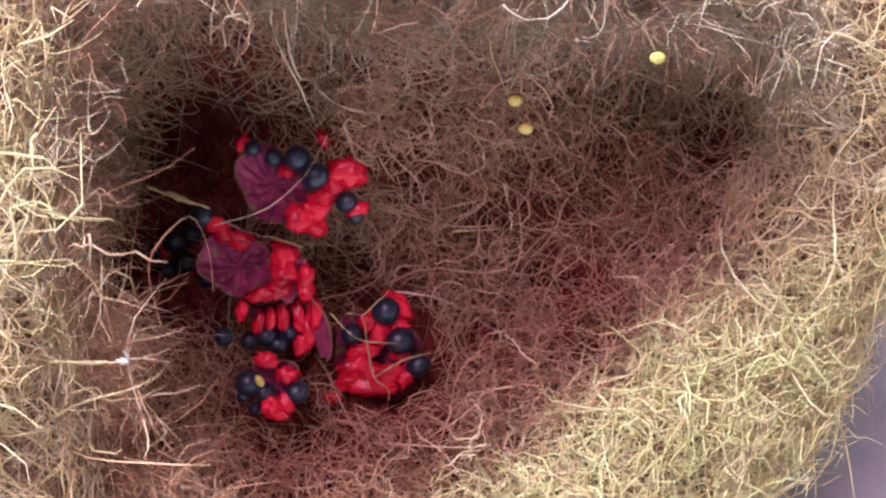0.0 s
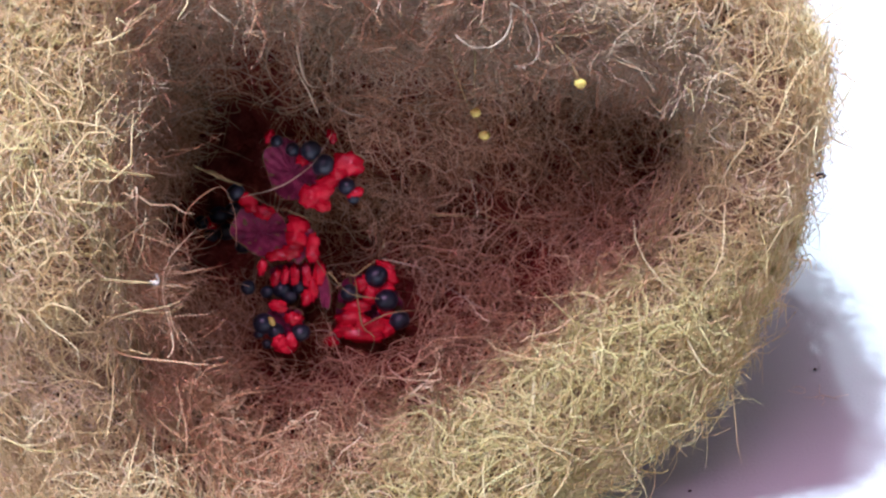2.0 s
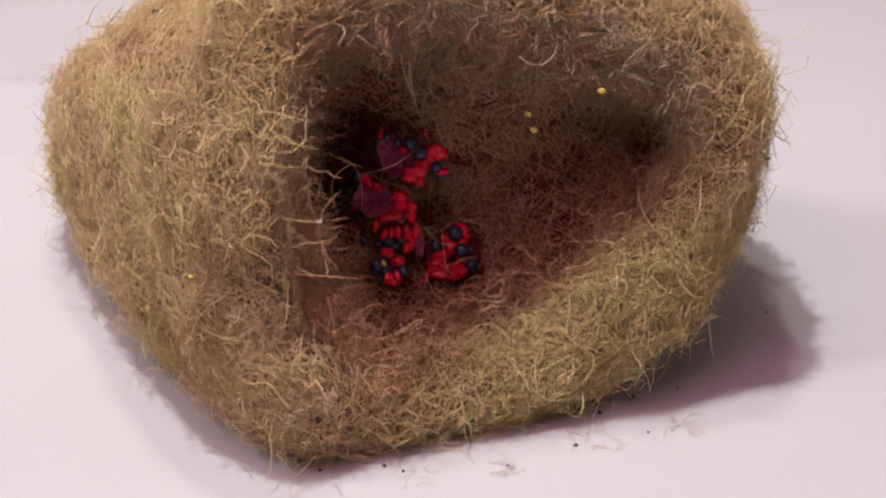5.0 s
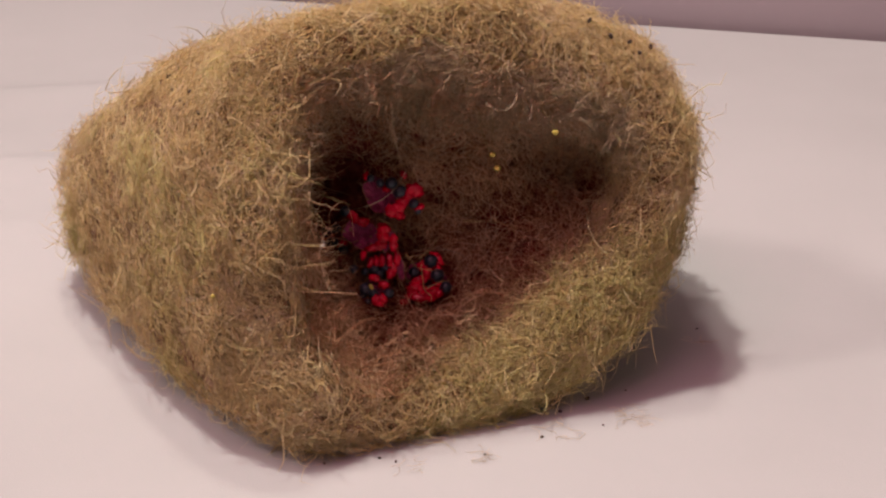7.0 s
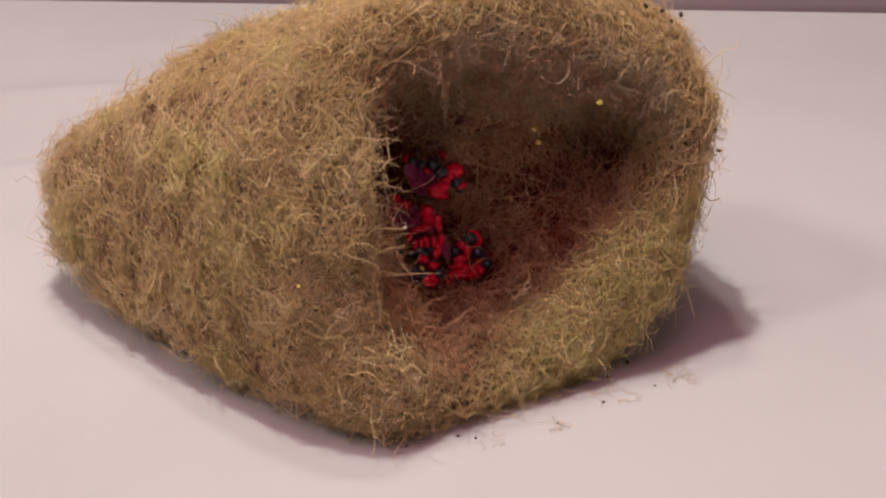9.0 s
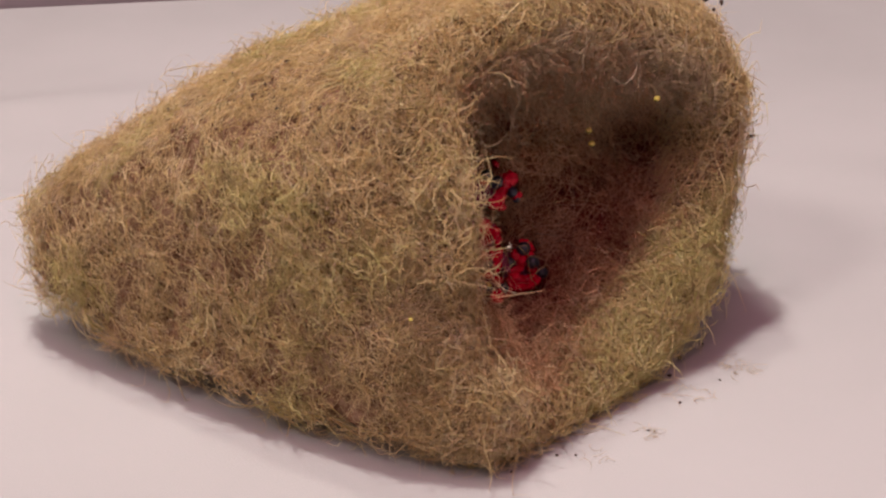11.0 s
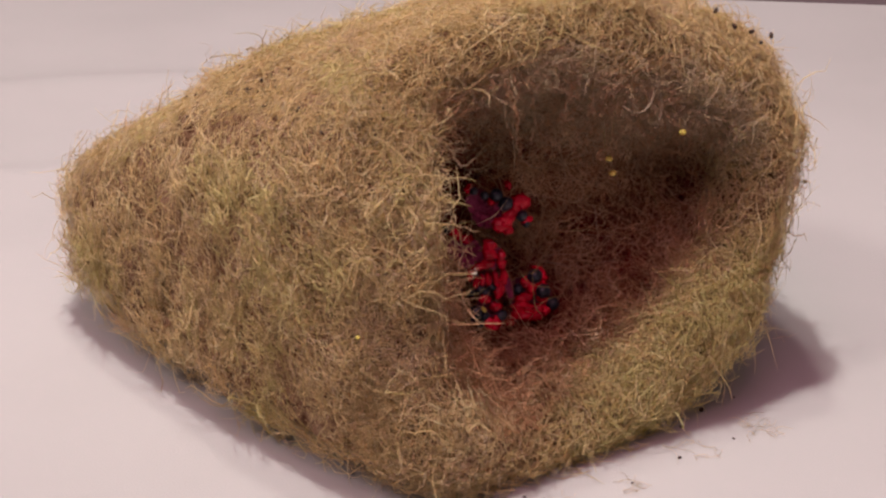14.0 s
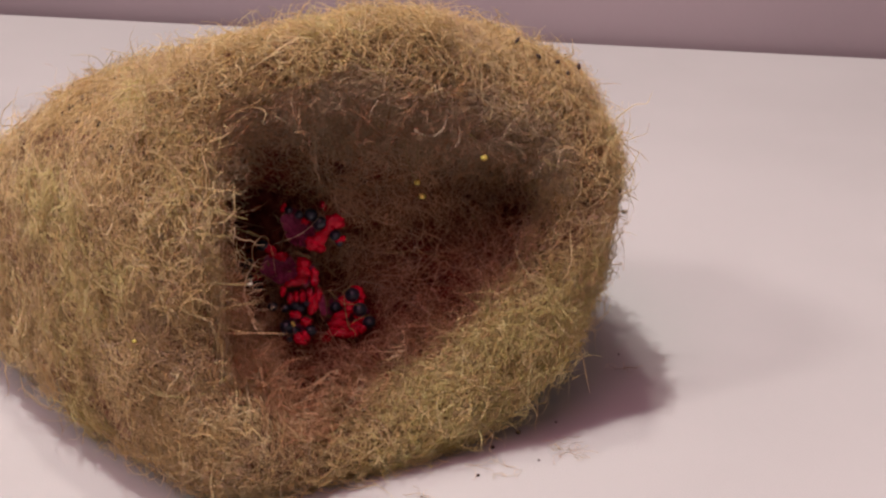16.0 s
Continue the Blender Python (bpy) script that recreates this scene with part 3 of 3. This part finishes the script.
strand("grey_strand", [(-0.0261, -0.0111, 0.157), (-0.0268, -0.0033, 0.1446), (-0.0252, 0.0011, 0.1362), (-0.0196, 0.0032, 0.1374), (-0.0185, -0.0008, 0.1469)], 0.00045, GREY)
strand("grey_strand", [(-0.0226, 0.0061, 0.1313), (-0.0185, 0.0109, 0.1253), (-0.0107, 0.0178, 0.12)], 0.00040, PALE)
strand("grey_strand", [(-0.0352, -0.028, 0.1563), (-0.0347, -0.0312, 0.1627), (-0.0329, -0.0301, 0.1638), (-0.0286, -0.0125, 0.1575)], 0.00034, GREY)
strand("loop_strand", [(-0.0512, -0.0375, 0.0988), (-0.0542, -0.0311, 0.108), (-0.0529, -0.0211, 0.11), (-0.0496, -0.0075, 0.1076), (-0.0468, -0.0059, 0.0983), (-0.0455, -0.0109, 0.0909)], 0.00036, INNER)
strand("hair_strand", [(0.0446, 0.0423, 0.1006), (0.0516, 0.0523, 0.0853), (0.055, 0.0566, 0.0741), (0.0571, 0.0601, 0.0649)], 0.00040, STALK)
strand("hair_strand", [(0.0446, 0.0423, 0.1006), (0.0431, 0.0403, 0.105), (0.0351, 0.0309, 0.115)], 0.00040, GREY)
strand("hair_strand", [(-0.0194, 0.008, 0.0744), (-0.0158, 0.0078, 0.0738), (-0.0148, 0.0084, 0.0659), (-0.0135, 0.008, 0.0571), (-0.0101, 0.0089, 0.0524), (-0.012, 0.0031, 0.0459)], 0.00045, STALK)
strand("hair_strand", [(-0.0135, 0.008, 0.0571), (-0.0062, 0.0123, 0.0595), (0.0039, 0.0195, 0.0574), (0.0147, 0.0188, 0.0552)], 0.00040, STALK)
strand("hair_strand", [(-0.0158, 0.0078, 0.0738), (-0.0099, 0.0159, 0.0764), (-0.0085, 0.0191, 0.0809)], 0.00040, STALK)
strand("hair_strand", [(-0.0085, 0.0144, 0.0768), (0.0017, 0.017, 0.0732), (0.0122, 0.0173, 0.0663), (0.023, 0.0179, 0.0591)], 0.00040, PALE)
strand("hair_strand", [(0.016, 0.0289, 0.0976), (0.0177, 0.0299, 0.0874), (0.0174, 0.0297, 0.0841)], 0.00045, PALE)
strand("hair_strand", [(0.0041, 0.0242, 0.0873), (0.0177, 0.0299, 0.0851), (0.0268, 0.0353, 0.0815), (0.0356, 0.0382, 0.077)], 0.00035, STALK)
strand("hair_strand", [(0.037, 0.039, 0.0755), (0.0358, 0.036, 0.0673)], 0.00035, PALE)
strand("hair_strand", [(-0.047, 0.0033, 0.0994), (-0.0353, 0.0032, 0.1039), (-0.0276, 0.0125, 0.1076), (-0.0222, 0.0133, 0.1171)], 0.00035, GREY)
strand("hair_strand", [(-0.0292, 0.0162, 0.0867), (-0.0338, 0.0134, 0.0903), (-0.0407, 0.0094, 0.0944), (-0.0456, 0.0065, 0.0991)], 0.00070, HUSK)
strand("hair_strand", [(-0.0285, 0.0119, 0.0771), (-0.0243, 0.0121, 0.0695), (-0.0238, 0.0101, 0.0615), (-0.0273, 0.0057, 0.0595)], 0.00060, HUSK)
strand("hair_strand", [(-0.0224, 0.0039, 0.077), (-0.0162, 0.0029, 0.0708), (-0.0074, 0.0058, 0.0679)], 0.00040, STALK)
strand("dry_stalk", [(-0.0638, 0.0143, 0.1029), (-0.0565, 0.014, 0.1003), (-0.0498, 0.0133, 0.0982)], 0.00150, STALK)



def blob(name, centre, size, mat, parent, label="", seed=0, rough=0.10, squash=None, detail=3, freq=2.2):
    """An uneven ellipsoid. size: three half-lengths along the axes in squash, a rotation."""
    bm = bmesh.new()
    bmesh.ops.create_icosphere(bm, subdivisions=detail, radius=1)
    rot = squash or Matrix.Identity(3)
    for v in bm.verts:
        k = 1 + rough * noise.noise(v.co * freq + Vector((seed * 3.1, seed * 1.7, seed))) + 0.4 * rough * noise.noise(v.co * freq * 3 + Vector((seed, 0, seed * 2)))
        c = v.co * k
        v.co = Vector(centre) + rot @ Vector((c.x * size[0], c.y * size[1], c.z * size[2]))
    return part(name, bm, mat, parent, label)


for i, (c, r) in enumerate((((0.0491, 0.0066, 0.1395), 0.0017), ((0.0189, 0.0167, 0.1245), 0.0017), ((0.0212, 0.0180, 0.1171), 0.0018))):
    blob("bud", c, (r * 0.95, r * 0.8, r * 0.75), BALL, nest, "small yellow bud on a thread-like stem", i, 0.12)
blob("bud", (-0.1015, -0.0735, 0.085), (0.0010, 0.0008, 0.0008), BALL, nest, "bright yellow speck", 5, 0.2)
blob("bud", (-0.1490, 0.0045, 0.042), (0.0009, 0.0008, 0.0008), BALL, nest, "", 6, 0.2)
blob("bud", (-0.1265, -0.0265, 0.139), (0.0008, 0.0008, 0.0007), BALL, nest, "", 7, 0.2)
blob("bud", (0.0571, 0.0601, 0.0645), (0.0011, 0.0009, 0.0016), STALK, nest, "", 8, 0.2)
strand("straw_tip", [(-0.0655, -0.066, 0.1415), (-0.0590, -0.062, 0.1370), (-0.0535, -0.0545, 0.1325)], 0.0007, STALK)
strand("twig", [(-0.0660, -0.066, 0.1080), (-0.0590, -0.064, 0.1068), (-0.0520, -0.0625, 0.1062)], 0.0009, STALK)
strand("twig_tip", [(-0.0545, -0.0627, 0.1066), (-0.0520, -0.0625, 0.1064), (-0.0525, -0.0622, 0.1090)], 0.0014, TIP, count=8)

# ---- the seed pods in the hollow ----
POD_FRAME = Matrix((EYE_R, EYE_U, EYE_C)).transposed()
UNIT = 0.0000875


class Pod:
    """A split seed pod. Places in it: across, down and forward in small units from its own zero."""

    def __init__(self, zero, place, label):
        self.zero, self.place = zero, Vector(place) + EYE_C * 0.004
        self.ob = thing("seed_pod", self.place - EYE_C * 0.006, label, "seed pod", "seed pods in the nest")
        self.count = 0

    def spot(self, x, y, z):
        return self.place + EYE_R * ((x - self.zero[0]) * UNIT) - EYE_U * ((y - self.zero[1]) * UNIT) + EYE_C * (z * UNIT)

    def black(self, x, y, r, z=20):
        self.count += 1
        turn = POD_FRAME @ Euler((self.count, self.count * 2.3, 0.4)).to_matrix()
        blob("black_seed", self.spot(x, y, z), (r * UNIT * 1.18, r * UNIT * 1.08, r * UNIT * 1.05), BLACK, self.ob, "", self.count + self.zero[0], 0.05, turn, 3, 1.5)

    def red(self, x, y, w, h, turn=0, z=12, deep=0.75):
        self.count += 1
        m = POD_FRAME @ Matrix.Rotation(radians(-turn), 3, "Z")
        blob("red_seed", self.spot(x, y, z), (w * 1.04 * UNIT, h * 1.04 * UNIT, min(w, h) * deep * UNIT), RED, self.ob, "", self.count + self.zero[1], 0.55, m, 3, 2.3)

    def shell(self, x, y, w, h, turn=0, z=0, cup=0.5, lining="magenta lining"):
        """A cupped valve: a brown husk outside, a ribbed magenta lining inside, a curled edge."""
        nr, na = 16, 64
        m = POD_FRAME @ Matrix.Rotation(radians(-turn), 3, "Z")
        for name, mat, off in (("husk", HUSK, -0.0011), ("lining", LINING, 0.0)):
            verts, faces = [], []
            for i in range(nr + 1):
                q = i / nr
                for j in range(na):
                    a = 2 * math.pi * j / na
                    lobe = 1 + 0.08 * math.cos(2 * a) + 0.07 * math.sin(5 * a + x) + 0.10 * q * noise.noise(Vector((a * 4, x, 3)))
                    rib = 0.15 * math.sin(a * 13 + 5 * q + 2 * noise.noise(Vector((a * 2, q * 3, y)))) * q * (1 - 0.4 * q) + 0.10 * noise.noise(Vector((q * 5, a * 2, x)))
                    p = Vector((w * q * lobe * math.cos(a), h * q * lobe * math.sin(a), min(w, h) * (cup * (q ** 2.2 - 0.55) + (rib if name == "lining" else 0))))
                    if q > 0.93:
                        p.z += 0.10 * min(w, h) * noise.noise(Vector((a * 3, x, y)))
                    verts.append(self.spot(x, y, z) + m @ (p * UNIT) + EYE_C * off * 0.5)
            for i in range(nr):
                for j in range(na):
                    k = (j + 1) % na
                    faces.append((i * na + j, i * na + k, (i + 1) * na + k, (i + 1) * na + j))
            if name == "husk":
                husk = mesh_object(name, verts, faces, mat, self.ob, True, "dry brown outer husk")
            else:
                mesh_object(name, verts, faces, mat, husk, True, lining)
        edge = [self.spot(x, y, z) + m @ (Vector((w * 1.01 * (1 + 0.08 * math.cos(2 * a) + 0.07 * math.sin(5 * a + x)) * math.cos(a), h * 1.01 * (1 + 0.08 * math.cos(2 * a) + 0.07 * math.sin(5 * a + x)) * math.sin(a),
                                                   min(w, h) * cup * 0.45)) * UNIT) for a in np.linspace(0, 2 * math.pi, 30)]
        strand("curled_edge", edge, 0.00042, HUSK, husk, 60)


one = Pod((410, 200), (-0.0382, 0.0225, 0.0989), "split pod with magenta lining, red seeds and blue-black seeds")
one.shell(430, 195, 75, 122, -33, -22, 0.6)
for x, y, r in ((378, 100, 20), (432, 125, 22), (495, 125, 31), (540, 172, 34)):
    one.black(x, y, r, 14)
one.black(622, 238, 27, 10)
one.black(645, 275, 20, -8)
for x, y, w, h, a in ((625, 162, 48, 38, 20), (565, 226, 48, 24, -25), (500, 280, 38, 36, 40), (540, 305, 28, 22, 20), (650, 258, 30, 17, -20),
                      (468, 160, 20, 15, 0), (352, 84, 16, 22, 20), (562, 76, 16, 24, -20), (590, 190, 32, 28, 0), (540, 262, 40, 30, -10)):
    one.red(x, y, w, h, a, 6)

two = Pod((330, 410), (-0.0457, 0.0180, 0.0804), "split pod with ribbed magenta lining and a cluster of red seeds")
two.shell(335, 405, 98, 82, 20, -20, 0.45)
two.black(243, 278, 28, 10)
for x, y, w, h, a in ((282, 300, 36, 22, 25), (345, 340, 30, 24, 10), (462, 378, 34, 34, 10), (458, 425, 34, 30, 0), (515, 440, 20, 42, 10), (410, 482, 52, 18, -8),
                      (348, 525, 16, 24, 0), (445, 470, 36, 22, -10), (520, 475, 18, 24, 20), (300, 325, 24, 20, 0)):
    two.red(x, y, w, h, a, 10)
two.shell(485, 445, 26, 66, 22, 4, 0.5, "olive-brown valve")

three = Pod((430, 560), (-0.0372, 0.0164, 0.0665), "drooping pod with a fringe of narrow red seeds over black seeds")
three.shell(470, 560, 95, 60, 12, -36, 0.4)
for x, y, w, h, a in ((390, 560, 15, 30, 10), (422, 552, 13, 32, 4), (455, 546, 15, 38, -6), (495, 540, 17, 40, -12), (538, 530, 17, 42, -4), (520, 590, 16, 40, -10), (500, 620, 18, 30, 0)):
    three.red(x, y, w, h, a, 8)
for x, y, r in ((408, 598, 26), (470, 588, 22), (295, 598, 24), (440, 620, 24), (360, 610, 20)):
    three.black(x, y, r, -6)
three.shell(560, 590, 20, 72, -8, 4, 0.6, "papery brown valve")

four = Pod((420, 700), (-0.0370, 0.0048, 0.0585), "small pod half sunk in the fibres, red over black seeds")
four.shell(425, 705, 70, 60, 0, -34, 0.4)
for x, y, w, h, a in ((410, 650, 30, 20, 10), (465, 690, 28, 20, 10), (425, 770, 24, 26, 10), (462, 768, 22, 28, -20), (445, 795, 30, 14, 0)):
    four.red(x, y, w, h, a, 8)
for x, y, r in ((362, 712, 34), (490, 735, 28), (348, 748, 16), (378, 780, 16), (405, 735, 26)):
    four.black(x, y, r, -4)
blob("husk_flake", four.spot(395, 703, 34), (0.0016, 0.0009, 0.0006), BALL, four.ob, "", 3, 0.2, POD_FRAME @ Matrix.Rotation(radians(-60), 3, "Z"))

five = Pod((715, 620), (-0.0134, 0.0232, 0.0563), "open pod heaped with scarlet seeds and four glossy blue-black seeds")
five.shell(705, 625, 108, 118, 10, -36, 0.45)
for x, y, r, z in ((730, 525, 36, 22), (638, 588, 28, 12), (770, 605, 35, 24), (818, 672, 31, 10)):
    five.black(x, y, r, z)
for x, y, w, h, a in ((685, 555, 28, 28, 30), (668, 632, 46, 22, -8), (650, 672, 46, 28, -12), (690, 728, 72, 26, 4), (770, 645, 30, 20, 20), (775, 520, 22, 34, -30), (740, 695, 42, 26, -20),
                      (585, 760, 24, 18, 0), (755, 488, 32, 16, 20), (715, 585, 26, 34, 10), (780, 700, 26, 28, 0), (625, 715, 34, 22, -30), (690, 690, 40, 24, 0), (765, 565, 26, 18, 0)):
    five.red(x, y, w, h, a, 6)

six = Pod((130, 430), (-0.0652, 0.0440, 0.0660), "shadowed pod deep in the hollow, red seeds and extra black ones added for shade")
six.shell(140, 430, 85, 80, 0, -20, 0.4)
# reds cut and blacks added, so seed colour carries the hole's shade
for x, y, w, h, a in ((200, 440, 40, 24, -40), (75, 545, 30, 16, 10), (90, 400, 26, 22, 0)):
    six.red(x, y, w, h, a, -10)
for x, y, r in ((120, 370, 30), (95, 450, 28), (215, 475, 28), (170, 350, 26), (150, 430, 30), (60, 400, 24), (130, 500, 24)):
    six.black(x, y, r, 4)

# ---- loose bits ----


def grit_and_pits_on_nest():
    # more dots than real bits: the rest imitate shaded pits between fibres
    p, n, i, j = scatter(300, body * (0.2 + top) + 0.06 * cav)
    verts, faces = [], []
    for c, m in zip(p, n):
        r = 0.0005 + 0.0010 * rng.random() ** 2
        axis = Vector(rng.normal(size=3)).normalized()
        turn = axis.to_track_quat("Z", "Y").to_matrix()
        base = len(verts)
        for a in range(5):
            w = 2 * math.pi * a / 5
            verts.append(Vector(c + m * 0.0035) + turn @ Vector((r * 0.7 * math.cos(w), r * 0.7 * math.sin(w), 0)))
        verts.append(Vector(c + m * 0.0035) + turn @ Vector((0, 0, r * 1.4)))
        verts.append(Vector(c + m * 0.0035) - turn @ Vector((0, 0, r * 1.4)))
        for a in range(5):
            b = (a + 1) % 5
            faces += [(base + a, base + b, base + 5), (base + b, base + a, base + 6)]
    ob = mesh_object("grit_and_pits", verts, faces, SPECK, nest, True, "dark gritty bits and tiny seeds caught in the fibres, with dots for shaded pits")
    tagged(ob, kind="stuff")


grit_and_pits_on_nest()
for i, c in enumerate(((0.1175, 0.038, 0.102), (0.1155, 0.040, 0.112), (0.088, 0.028, 0.173), (0.093, 0.030, 0.1755), (0.083, 0.027, 0.1785), (0.074, 0.024, 0.182), (0.064, 0.020, 0.1905))):
    blob("clinging_seed", c, (0.0016, 0.0010, 0.0009), SPECK, nest, "dark seed husk clinging to the fibre ends" if i == 0 else "", i, 0.25, Euler((i, i * 1.7, i * 0.6)).to_matrix(), 2)
    strand("seed_thread", [c, (c[0] - 0.006, c[1] - 0.002, c[2] - 0.006)], 0.00018, STRAW, nest, 6)

for i, (x, y, r) in enumerate(((0.110, 0.189, 1.2), (0.067, 0.008, 1.4), (0.054, -0.007, 1.1), (0.046, -0.035, 0.9), (0.110, 0.171, 1.0), (0.099, 0.129, 0.9),
                               (-0.021, -0.065, 0.8), (-0.029, -0.062, 0.8), (-0.054, -0.069, 0.7), (0.075, -0.02, 0.6), (0.086, 0.02, 0.6), (0.125, 0.10, 0.6), (0.02, -0.055, 0.6))):
    crumb = thing("crumb", (x, y, 0.0), "tiny dark brown crumb lying on the white cloth", "crumb", "crumbs on the cloth")
    blob("grain", (x, y, r * 0.00062), (r * 0.0011, r * 0.0008, r * 0.0007), SPECK, crumb, "", i, 0.3, Matrix.Rotation(i * 1.3, 3, "Z"), 2)


def tuft(x, y, size, count, seed):
    local = np.random.default_rng(seed)
    ob = thing("fibre_tuft", (x, y, 0.0), "wisp of loose grey-brown fibres shed onto the white cloth", "fibre", "loose fibres on the cloth")
    a0 = local.random(count) * 6.28
    k = np.linspace(-0.5, 0.5, 9)
    ang = a0[:, None] + local.normal(size=(count, 1)) * 3 * k + local.normal(size=(count, 1)) * np.sin(k * 6)
    ln = size * (0.5 + 0.7 * local.random(count))
    path = np.cumsum(np.stack([np.cos(ang), np.sin(ang), 0.25 * np.sin(k * 7 + a0[:, None])], -1) * (ln / 8)[:, None, None], 1)
    path -= path[:, 4][:, None]
    path += np.stack([x + local.normal(size=count) * size * 0.3, y + local.normal(size=count) * size * 0.3, np.zeros(count)], -1)[:, None]
    path[:, :, 2] += 0.0006 - path[:, :, 2].min(1, keepdims=True)
    tube_object("fibre_wisp", path, np.full((count, 9), 0.00009), GREY, ob, "")


for i, (x, y, s, c) in enumerate(((0.092, -0.011, 0.016, 14), (0.084, -0.004, 0.012, 7), (0.018, -0.058, 0.014, 10), (-0.012, -0.070, 0.010, 6), (0.060, -0.034, 0.012, 6), (0.128, 0.085, 0.012, 6), (0.05, -0.028, 0.016, 7))):
    tuft(x, y, s, c, 40 + i)
